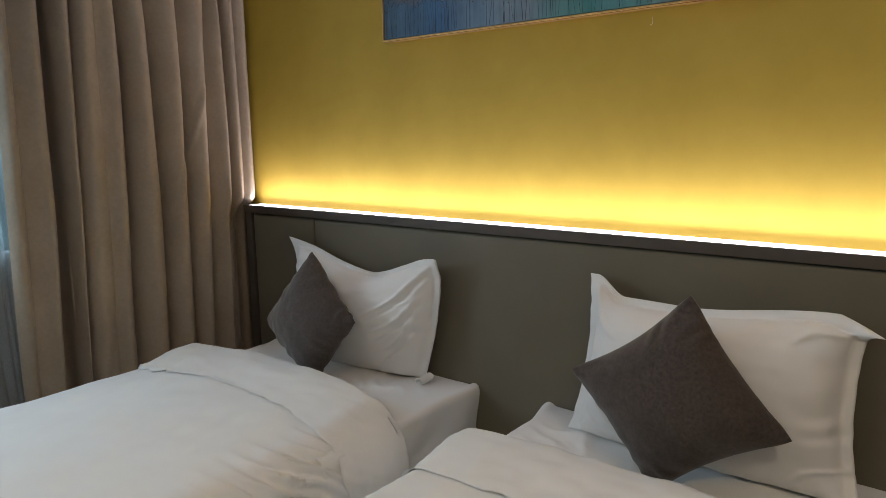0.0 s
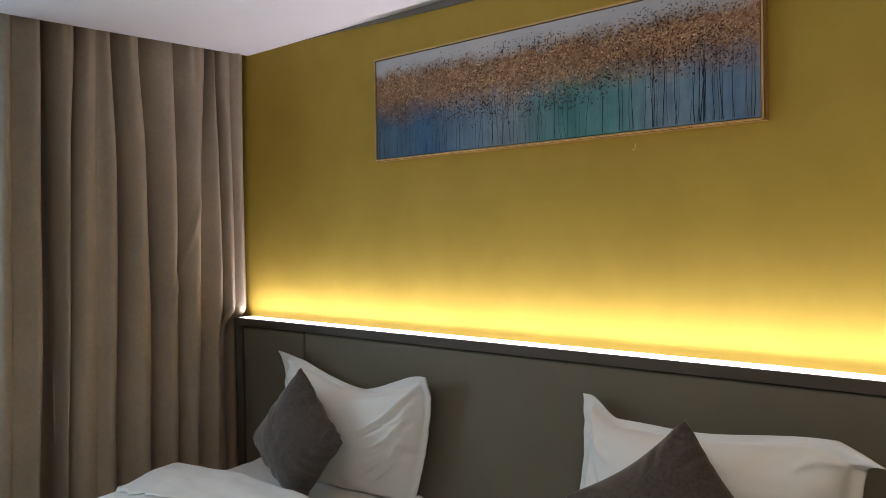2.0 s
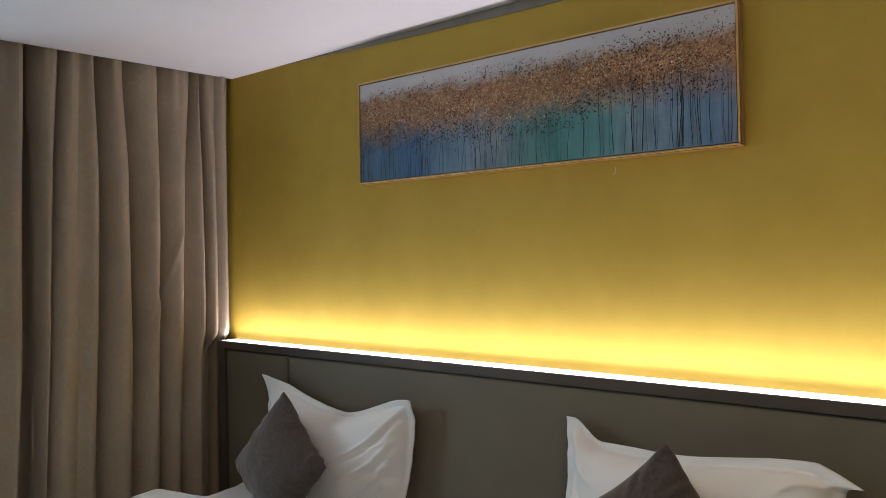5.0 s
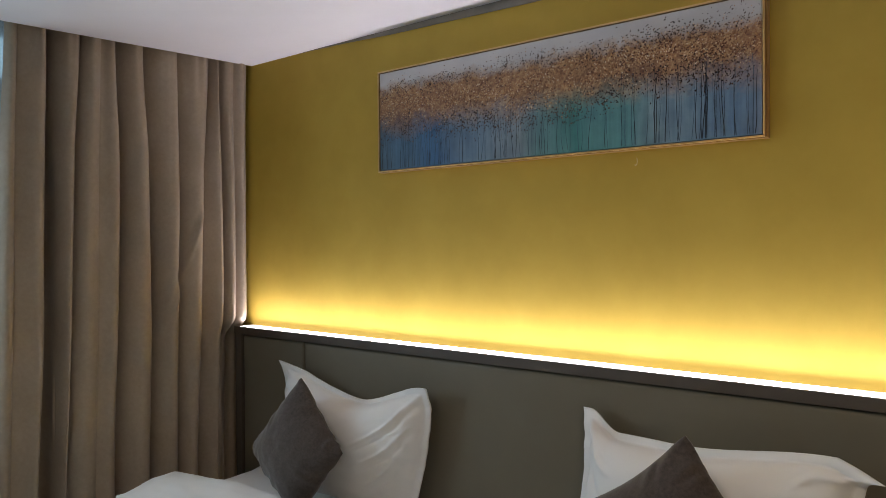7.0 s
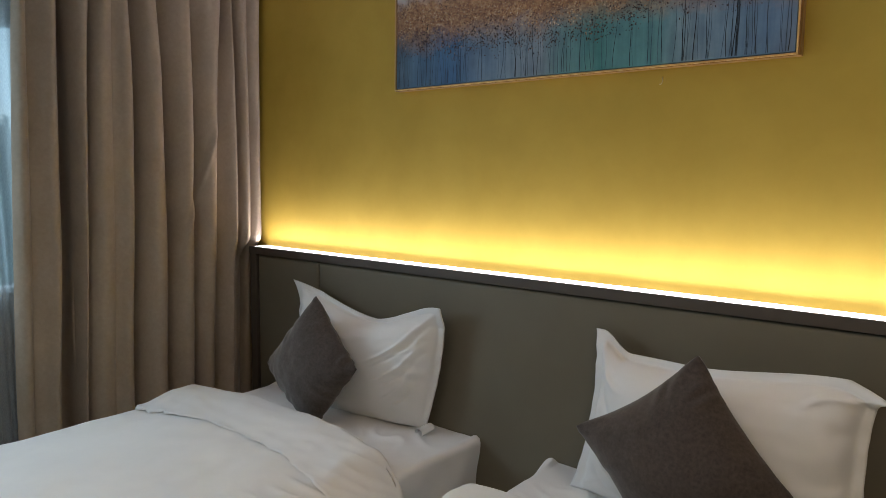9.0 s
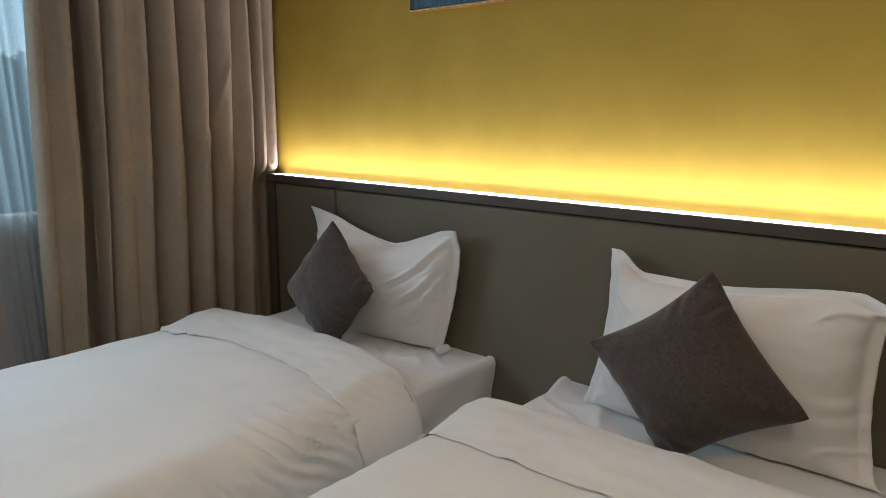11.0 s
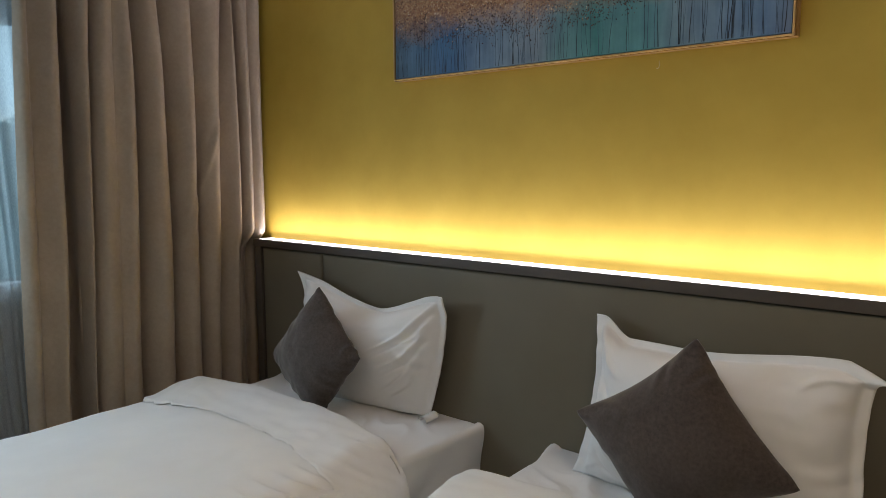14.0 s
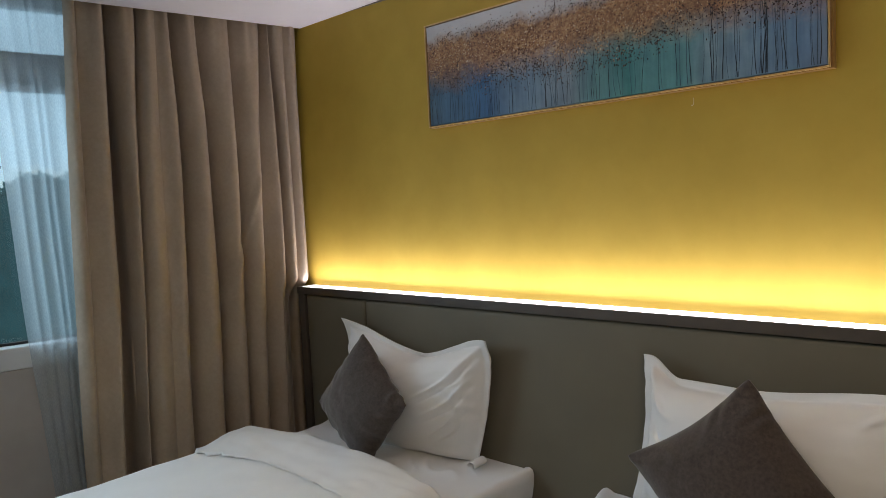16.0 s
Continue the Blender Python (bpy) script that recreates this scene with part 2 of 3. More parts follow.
# sky light that comes in by the window, set just outside the panes
lamp = bpy.data.lights.new("window_sky_light", "AREA")
lamp.shape, lamp.size, lamp.size_y = "RECTANGLE", U1 - 1.5, 1.2
lamp.energy, lamp.color = WINDOW_WATTS, (0.63, 0.82, 0.97)
lob = new("window_sky_light", lamp)
lob.matrix_world = look(west(2.35, 0.75, 1.85), west(2.0, -1.0, 1.2))

# unseen warm fill lights, added at the ceiling to brighten the room
for (lx, ly), watts in FILL_LIGHTS:
    down = thing("fill_light", (lx, ly, TOP), "unseen warm fill light with a round white ring, added at the ceiling", "ceiling light", "recessed ceiling lights")
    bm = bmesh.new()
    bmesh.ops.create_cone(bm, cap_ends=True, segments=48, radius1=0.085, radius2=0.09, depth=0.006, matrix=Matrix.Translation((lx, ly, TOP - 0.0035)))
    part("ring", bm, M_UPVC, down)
    lamp = bpy.data.lights.new("fill_lamp", "AREA")
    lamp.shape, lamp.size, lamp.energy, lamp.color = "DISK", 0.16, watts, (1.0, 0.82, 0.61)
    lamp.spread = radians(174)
    lob = new("fill_lamp", lamp)
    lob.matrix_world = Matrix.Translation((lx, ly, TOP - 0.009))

# distance outside: sky, tree and dark hillside, their daylight put in as emission
def build_distance(tree, bsdf):
    tex = tree.nodes.new("ShaderNodeTexCoord")
    sep = tree.nodes.new("ShaderNodeSeparateXYZ")
    tree.links.new(tex.outputs["Object"], sep.inputs["Vector"])
    lift = tree.nodes.new("ShaderNodeMath")
    lift.operation = "MULTIPLY_ADD"
    wob = noisy(tree, 1.4, 10, 0.78)
    tree.links.new(wob, lift.inputs[0])
    lift.inputs[1].default_value = -3.4
    tree.links.new(sep.outputs["Z"], lift.inputs[2])
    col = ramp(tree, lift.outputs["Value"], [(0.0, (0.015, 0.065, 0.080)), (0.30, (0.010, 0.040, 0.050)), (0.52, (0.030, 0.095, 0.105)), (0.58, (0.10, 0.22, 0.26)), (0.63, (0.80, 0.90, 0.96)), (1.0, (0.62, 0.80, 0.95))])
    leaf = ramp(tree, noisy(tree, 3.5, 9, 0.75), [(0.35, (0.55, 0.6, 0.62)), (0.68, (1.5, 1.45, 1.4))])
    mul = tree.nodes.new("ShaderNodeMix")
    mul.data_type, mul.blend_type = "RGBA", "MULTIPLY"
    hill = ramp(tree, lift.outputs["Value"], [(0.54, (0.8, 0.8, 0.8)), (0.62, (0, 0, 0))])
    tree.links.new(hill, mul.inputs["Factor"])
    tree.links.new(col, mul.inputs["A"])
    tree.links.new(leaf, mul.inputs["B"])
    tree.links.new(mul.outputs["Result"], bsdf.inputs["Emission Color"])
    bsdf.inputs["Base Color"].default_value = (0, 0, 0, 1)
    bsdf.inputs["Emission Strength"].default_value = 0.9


M_DISTANCE = material("self-lit distant hillside and sky", build_distance)
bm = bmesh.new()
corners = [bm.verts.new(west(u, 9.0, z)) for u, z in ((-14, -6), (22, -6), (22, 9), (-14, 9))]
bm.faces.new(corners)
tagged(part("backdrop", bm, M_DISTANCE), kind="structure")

# ---- headboard with its light ledge ----
HB_L, HB_R, HB_TOP, HB_Y = -0.705, 3.0, 1.196, -0.10
hb = thing("headboard", (1.2, -0.05, 0), "wide taupe leatherette headboard with a dark trim and warm ledge light", "headboard")


def padded(x0, x1, z0, z1, y_back, y_front):
    """An upholstered panel: a box whose front swells a little and rounds off to its edges."""
    rim = [0.0, 0.001, 0.003, 0.006, 0.010, 0.015, 0.022]

    def stations(lo, hi, pitch):
        n = max(4, int((hi - lo - 0.06) / pitch))
        inner = [lo + 0.03 + (hi - lo - 0.06) * k / n for k in range(n + 1)]
        return [lo + r for r in rim] + inner + [hi - r for r in reversed(rim)]

    xs, zs = stations(x0, x1, 0.03), stations(z0, z1, 0.03)
    verts = []
    for z in zs:
        for x in xs:
            e = min(x - x0, x1 - x, z - z0, z1 - z)
            swell = 1 - (1 - min(1.0, e / 0.013)) ** 2
            soft = 0.006 * (1 - math.exp(-e / 0.07))
            verts.append((x, y_back + (y_front + 0.006 - y_back) * (0.35 + 0.65 * math.sqrt(max(0, swell))) - soft - 0.0014 * bump3(x * 3, z * 3), z))
    faces = grid_faces(len(zs), len(xs))
    return mesh_of("panel", verts, faces)


part("core", box((HB_L + 0.012, -0.060, 0.0), (HB_R - 0.012, -0.001, 1.146)), M_TRIM, hb)
part("panel", padded(HB_L + 0.060, -0.186, 0.02, 1.155, -0.060, -0.096), M_LEATHER, hb, smooth=True)
part("panel", padded(-0.184, HB_R - 0.02, 0.02, 1.155, -0.060, -0.096), M_LEATHER, hb, smooth=True)
part("top_trim", box((HB_L, HB_Y, 1.159), (HB_R, HB_Y + 0.006, HB_TOP), 0.0012), M_TRIM, hb)
part("ledge", box((HB_L, HB_Y + 0.006, 1.1590), (HB_R, -0.001, 1.1815), 0), M_TRIM, hb)
part("end_trim", box((HB_L, HB_Y + 0.006, 0.0), (HB_L + 0.052, -0.001, 1.1585), 0.003), M_TRIM, hb)
part("end_trim", box((HB_R - 0.020, HB_Y + 0.002, 0.0), (HB_R, -0.001, 1.1585), 0.002), M_TRIM, hb)
part("end_cap", box((HB_L, HB_Y + 0.006, 1.1817), (HB_L + 0.022, -0.001, HB_TOP - 0.0005), 0.001), M_TRIM, hb)
part("light_diffuser", box((HB_L + 0.0225, HB_Y + 0.006, 1.182), (HB_R - 0.01, -0.003, 1.1940), 0), M_DIFFUSER, hb, "glowing warm white diffuser")
strip = bpy.data.lights.new("ledge_light", "AREA")
strip.shape, strip.size, strip.size_y = "RECTANGLE", HB_R - HB_L - 0.06, 0.03
strip.energy, strip.color, strip.spread = LED_WATTS, LED_COLOR[:3], radians(134)
strip_ob = new("ledge_light", strip)
strip_ob.matrix_world = pose((HB_L + HB_R) / 2, HB_Y + 0.036, 1.1990, 172, 0, 0)


# ---- curtains ----
def folded_curtain(name, u_of, rolls, z0, z1, v_mid, material_, parent=None, per=14, nz=70):
    """Thin hanging cloth whose plan is a row of soft rolls (start, end, depth, lean)."""
    us = [(a, b, h, lean, k / per) for a, b, h, lean in rolls for k in range(per)]
    us.append((*rolls[-1], 1.0))
    verts = []
    for i in range(nz + 1):
        z = z0 + (z1 - z0) * i / nz
        pinch = step(z1 - 0.5, z1, z)
        for a, b, h, lean, f in us:
            g = f ** (1 + lean) if lean >= 0 else 1 - (1 - f) ** (1 - lean)
            u = a + (b - a) * f
            off = h * math.sin(math.pi * g) ** 0.8 * (1 - 0.30 * pinch) + 0.006 * bump3(u * 9, z * 1.1, 3.0)
            verts.append(west(u_of(u, z), v_mid - off, z))
    return part(name, mesh_of(name, verts, grid_faces(nz + 1, len(us))), material_, parent)


# creases between the pleats: distance from the wall at four heights, depth of the crease, lean of the roll beyond it
LEVELS = (0.5, 1.3, 2.0, 2.5)
CREASES = [((0.030, 0.028, 0.027, 0.025), 0.035, -0.1), ((0.095, 0.083, 0.085, 0.090), 0.040, -0.1), ((0.178, 0.145, 0.146, 0.168), 0.140, -0.45),
           ((0.276, 0.246, 0.230, 0.199), 0.085, -0.3), ((0.372, 0.365, 0.358, 0.360), 0.095, -0.4), ((0.503, 0.476, 0.483, 0.518), 0.115, -0.4),
           ((0.655, 0.633, 0.624, 0.640), 0.120, -0.2), ((0.755, 0.737, 0.723, 0.717), 0.030, -0.3), ((0.872, 0.843, 0.818, 0.791), 0.085, -0.3),
           ((0.905, 0.892, 0.895, 0.908), 0.110, None), ((0.981, 0.947, 0.935, 0.928), 0.120, -0.55), ((1.085, 1.063, 1.052, 1.040), 0.050, -0.2), ((1.150, 1.130, 1.108, 1.086), 0.045, 0.0)]


def at_level(values, z):
    """Smooth reading of a value given at the four heights."""
    if z <= LEVELS[0]:
        return values[0]
    for i in range(3):
        if z <= LEVELS[i + 1]:
            f = (z - LEVELS[i]) / (LEVELS[i + 1] - LEVELS[i])
            m0 = (values[i + 1] - values[max(0, i - 1)]) * 0.4
            m1 = (values[min(3, i + 2)] - values[i]) * 0.4
            return (2 * f ** 3 - 3 * f ** 2 + 1) * values[i] + (f ** 3 - 2 * f ** 2 + f) * m0 + (3 * f ** 2 - 2 * f ** 3) * values[i + 1] + (f ** 3 - f ** 2) * m1
    return values[3]


def pleated_cloth(z0, z1, per=36, nz=100):
    """Heavy cloth hanging in round rolls with sharp creases between them that wander with height."""
    verts, cols = [], per * (len(CREASES) - 1) + 1
    for i in range(nz + 1):
        z = z0 + (z1 - z0) * i / nz
        pinch = step(z1 - 0.45, z1, z)
        us = [at_level(r[0], z) + 0.003 * bump3(k * 3.1, z * 1.3, 4.0) * (1 if k else 0.3) for k, r in enumerate(CREASES)]
        for c in range(cols):
            k = min(c // per, len(CREASES) - 2)
            f = (c - k * per) / per
            a, b, lean = us[k], us[k + 1], CREASES[k][2]
            base = CREASES[k][1] * (1 - f) + CREASES[k + 1][1] * f
            if lean is None:
                s_ = 1.0
                off = 0.140 - base - 0.10 * math.sin(math.pi * f) ** 0.4 * (1 - 0.6 * pinch)
            else:
                g = f ** (1 + lean + 0.25 * bump3(k * 2.3, z * 0.8, 9.0))
                s_ = math.sin(math.pi * min(1.0, g))
                off = 0.140 - base * (1 - s_ ** 0.85) * (1 + 0.3 * bump3(k * 4.1, z * 0.9, 2.0)) * (1 - 0.2 * pinch)
            u = a + (b - a) * f
            off += 0.005 * s_ * bump3(u * 17, z * 0.8, 3.0) + 0.0015 * bump3(u * 45, z * 1.2, 6.0) * s_
            off += 0.006 * pinch * math.sin(u * 88 + 2.0 * math.sin(u * 23)) * s_
            off += 0.004 * bump3(u * 8, z * 2.6, 1.0)
            # a slack fold that starts between two pleats and opens downwards
            line = 0.243 + 0.30 * max(0.0, 1.81 - z)
            slack = step(1.84, 1.70, z) * step(1.15, 1.40, z)
            off += 0.016 * slack * math.exp(-((u - line) / 0.011) ** 2) - 0.008 * slack * math.exp(-((u - line - 0.022) / 0.014) ** 2)
            off += 0.025 * step(0.16, 0.06, u) * step(1.16, 1.26, z)
            low = step(1.24, 1.12, z) * step(0.19, 0.11, u)
            off -= 0.105 * low
            verts.append(west(u, 0.155 - off, z))
    return mesh_of("cloth", verts, grid_faces(nz + 1, cols))


curtain = thing("curtain", west(0.55, 0.06, 0.02), "taupe pleated blackout curtain drawn back beside the headboard", "curtain")
part("cloth", pleated_cloth(0.03, TOP + 0.10), M_CURTAIN, curtain)
part("track", box((0.0, 0.090, TOP + 0.115), (3.6, 0.130, TOP + 0.159), 0.004, WEST), M_UPVC, curtain)

sheer = thing("sheer_curtain", west(1.2, 0.18, 0.02), "white sheer voile curtain gathered at the window", "curtain")
random.seed(5)
rolls, u = [], 1.02
while u < 1.33:
    wdt = random.uniform(0.028, 0.075)
    rolls.append((u, u + wdt, random.uniform(0.008, 0.026), random.uniform(-0.4, 0.4)))
    u += wdt
folded_curtain("cloth", lambda u, z: u + 0.17 * (z - 1.9) * (u - 1.0) + 0.008 * bump3(u * 12, z * 1.3), rolls, 0.03, TOP + 0.10, 0.245, M_SHEER, sheer, 8, 60)
part("track", box((0.0, 0.185, TOP + 0.115), (3.6, 0.225, TOP + 0.159), 0.004, WEST), M_UPVC, sheer)


# ---- beds ----
def mattress_mesh(x0, x1, y0, y1, z0, z1, tip_x):
    """Sheet-covered mattress with soft edges, a slightly sagging top and tucked corners."""
    xc, yc, a, b = (x0 + x1) / 2, (y0 + y1) / 2, (x1 - x0) / 2, (y1 - y0) / 2
    n = 240
    prof = [(0.0, z0), (0.0, z0 + 0.06), (0.004, (z0 + z1) / 2), (0.001, z1 - 0.05), (-0.003, z1 - 0.022), (-0.012, z1 - 0.008), (-0.03, z1 - 0.001), (-0.08, z1 + 0.003), (-0.2, z1 + 0.004), (-0.35, z1 + 0.002), (-0.5, z1)]
    verts = []
    for inset, z in prof:
        for k in range(n):
            t = 2 * math.pi * k / n
            c, s = math.cos(t), math.sin(t)
            e = 0.05
            px, py = abs(c) ** e * (1 if c > 0 else -1), abs(s) ** e * (1 if s > 0 else -1)
            ins = min(1.0, 1 + inset / a)
            x, y = xc + a * px * ins, yc + b * py * (1 + inset / b if inset > -0.45 else 1 + inset / b)
            x += 0.006 * bump3(y * 7, z * 9, xc) * (1 if abs(px) > 0.9 else 0)
            z_ = z + 0.004 * bump3(x * 5, y * 5, 7.0) + 0.002 * bump3(x * 17, y * 17)
            verts.append((x, y, z_))
    faces = grid_faces(len(prof), n, True)
    faces.append(tuple(range((len(prof) - 1) * n, len(prof) * n)))
    return mesh_of("mattress", verts, faces)


def build_bed(x0, x1, label, seed, rumple):
    bed = thing("bed", ((x0 + x1) / 2, -1.1, 0), label, "bed", "twin beds")
    part("base", box((x0 + 0.02, -2.06, 0.10), (x1 - 0.02, -0.115, 0.30), 0.012), M_BASE, bed)
    for x in (x0 + 0.10, x1 - 0.10):
        for y in (-1.95, -0.22):
            bm = bmesh.new()
            bmesh.ops.create_cone(bm, cap_ends=True, segments=16, radius1=0.022, radius2=0.03, depth=0.10, matrix=Matrix.Translation((x, y, 0.05)))
            part("leg", bm, M_TRIM, bed)
    part("mattress", mattress_mesh(x0, x1, -2.08, -0.098, 0.30, 0.540, x1), M_LINEN, bed)
    part("sheet", sheet_mesh(x0 - 0.004, x1 + 0.004, 0.546, seed, rumple), M_LINEN, bed, "tucked white sheet, rumpled by the pillow")
    return bed


def lateral(xc, a, top, low, r, o, n=110):
    """Cross-section of a cover over a bed, offset outwards by o, with an edge radius for each side: points (x, z, nx, nz) from hem to hem."""
    A, T = a + o, top + o
    Rl, Rr = r[0] + o, r[1] + o
    left, right = T - Rl - low, T - Rr - low
    al, ar, flat = math.pi / 2 * Rl, math.pi / 2 * Rr, 2 * A - Rl - Rr
    total = left + al + flat + ar + right
    out = []
    for k in range(n + 1):
        s = total * k / n
        if s < left:
            out.append((xc - A, low + s, -1.0, 0.0))
            continue
        s -= left
        if s < al:
            t = s / Rl
            out.append((xc - A + Rl - Rl * math.cos(t), T - Rl + Rl * math.sin(t), -math.cos(t), math.sin(t)))
            continue
        s -= al
        if s < flat:
            out.append((xc - A + Rl + s, T, 0.0, 1.0))
            continue
        s -= flat
        if s < ar:
            t = math.pi / 2 - s / Rr
            out.append((xc + A - Rr + Rr * math.cos(t), T - Rr + Rr * math.sin(t), math.cos(t), math.sin(t)))
            continue
        s -= ar
        out.append((xc + A, T - Rr - s, 1.0, 0.0))
    return out


def sheet_mesh(x0, x1, top, seed, rumple):
    """The sheet at the head of a bed: over the edges, tucked down both sides, and rumpled where the pillow presses."""
    path = [(-0.90 + 0.80 * k / 90) for k in range(91)]
    verts, n = [], 170
    xc, a = (x0 + x1) / 2, (x1 - x0) / 2
    for y in path:
        for x, z, nx, nz in lateral(xc, a, top, 0.26, (0.022, 0.022), 0.004, n):
            d = 0.0030 * bump3(x * 4, y * 6, seed) + 0.0018 * bump3(x * 14, y * 14, seed)
            near = math.exp(-((x - rumple[0]) / 0.17) ** 2 - ((y - rumple[1]) / 0.12) ** 2) * max(0.0, nz)
            d += 0.008 * near * (1 - 2 * abs(math.sin(17 * (x - rumple[0]) + 24 * (y - rumple[1]) + 4 * bump3(x * 6, y * 6, seed))) ** 0.7)
            side = max(0.0, top - 0.02 - z)
            if side > 0:
                d += 0.010 * side / 0.2 * (1 + math.sin(16 * y + 30 * side + seed)) + 0.003 * bump3(y * 12, z * 8, seed)
            tip = step(-0.24, -0.10, y) * step(0.10, 0.0, side)
            d += 0.020 * tip * abs(nx)
            verts.append((x + nx * d, y, z + nz * d + 0.012 * tip * abs(nx)))
    return mesh_of("sheet", verts, grid_faces(len(path), n + 1))


def build_duvet(xc, a, top, back, front, seed, label, skew, radii, low=0.20, wrinkle_side=1, puff=0.0, wrinkles=1.0, lag=0.0, ragged=0.012):
    """A duvet laid over a bed with its head end turned down once."""
    duvet = thing("duvet", (xc, -1.2, top), label, "duvet", "white duvets")
    FOLD = 0.032
    lower = [(-2.14 + (back - 0.03 + 2.14) * k / 150, 0.004, 0) for k in range(151)]
    band = []
    for k in range(0, 13):
        t = -math.pi / 2 + math.pi * k / 12
        band.append((back - 0.03 + 0.030 * math.cos(t), 0.004 + FOLD / 2 + FOLD / 2 * math.sin(t), 1))
    for k in range(1, 41):
        f = k / 40
        band.append((back - 0.03 + (front - back + 0.03) * f, 0.004 + 0.007 + (FOLD - 0.007) * (1 - step(0.15, 1.0, f)), 2))
    band += [(front - 0.004, 0.0085, 3)]
    n = 150

    def sheet_of(path):
        verts = []
        for y, o, layer in path:
            low_here = low + (0.15 if layer >= 1 else 0.0)
            for x, z, nx, nz in lateral(xc, a, top, low_here, radii, o, n):
                fx = (x - xc) / a
                yy = y
                w = 1.0 if layer >= 1 else step(front - 0.2, back, y)
                yy += w * (skew * step(0.0, 1.1, fx) - lag * step(-0.2, -1.0, fx) + ragged * step(0.2, 0.9, abs(fx)) * (0.5 * bump3(x * 23 + z * 23, seed, 2.0) + bump3(x * 9 + z * 9, seed, 5.0)) * (1 if layer >= 2 else 0) + 0.010 * bump3(x * 5, seed, 0.3) + 0.006 * bump3(x * 16, seed, 0.9))
                d = (0.010 + 0.016 * wrinkles * step(0.98, 0.7, nz)) * bump3(x * 2.6, yy * 2.6 + z * 2, seed) + 0.005 * bump3(x * 7, yy * 7, seed + 4)
                d += 0.0022 * bump3(x * 19, yy * 11, seed + 6)
                crown = 1 - min(1.0, abs(fx)) ** 3
                d += 0.020 * crown * step(-2.1, -1.4, y) * max(0.0, nz)
                if layer in (1, 2):
                    d += puff * step(-0.35, -0.9, fx) * max(0.0, nz)
                    d += 0.004 * bump3(x * 9, yy * 22, seed + 2)
                if layer == 3:
                    d += 0.016 * max(0.0, bump3(x * 11 + z * 11, seed + 1, 4.0))
                # creases that run down the side from the turned-down edge
                sd = step(0.60, 0.90, fx * wrinkle_side)
                if sd > 0:
                    env = math.exp(-((yy - front + 0.24) / 0.20) ** 2 - ((z - top + 0.07) / 0.09) ** 2)
                    q = z + 0.62 * yy + 0.030 * bump3(yy * 5, z * 5, seed) + 0.008 * bump3(yy * 14, z * 14, seed)
                    far = math.exp(-((yy - front + 0.62) / 0.22) ** 2) * step(top - 0.005, top - 0.09, z)
                    p = yy + 0.55 * z + 0.040 * bump3(yy * 4, z * 4, seed + 3)
                    if layer:
                        env, far = 0.07, 0.0
                    d += 0.0380 * wrinkles * sd * env * (1 - 2 * abs(math.sin(70 * q)) ** 0.7) * (0.4 + 0.9 * abs(bump3(yy * 9, z * 9, 8)))
                    d += 0.0320 * wrinkles * sd * far * (1 - 2 * abs(math.sin(40 * p)) ** 0.7) * (0.3 + 1.2 * abs(bump3(yy * 6, z * 4, 9)))
                hang = max(0.0, top - 0.12 - z)
                if hang > 0:
                    d += 0.022 * (0.3 + 0.7 * wrinkles) * hang / 0.3 * (1 + math.sin(yy * 11 + seed * 2 + 3 * bump3(yy * 3, seed)))
                verts.append((x + nx * d, yy, z + nz * d))
        return mesh_of("cover", verts, grid_faces(len(path), n + 1))

    part("cover", sheet_of(lower), M_LINEN, duvet)
    part("turned_down_band", sheet_of(band), M_LINEN, duvet)
    return duvet


build_bed(-0.42, 0.738, "single bed with a white sheet beside the window curtain", 2.0, (0.45, -0.27))
build_bed(1.085, 2.20, "single bed with a white sheet nearer the door side", 6.0, (1.34, -0.33))
build_duvet(0.140, 0.632, 0.582, -0.495, -0.770, 1.3, "white duvet turned down at the head of the bed", -0.06, (0.045, 0.150), puff=0.010, lag=0.06, ragged=0.045)
build_duvet(1.640, 0.615, 0.595, -0.555, -0.835, 7.7, "white duvet smoothed flat with a turned-down band", 0.0, (0.07, 0.09), wrinkle_side=-1, wrinkles=0.12)


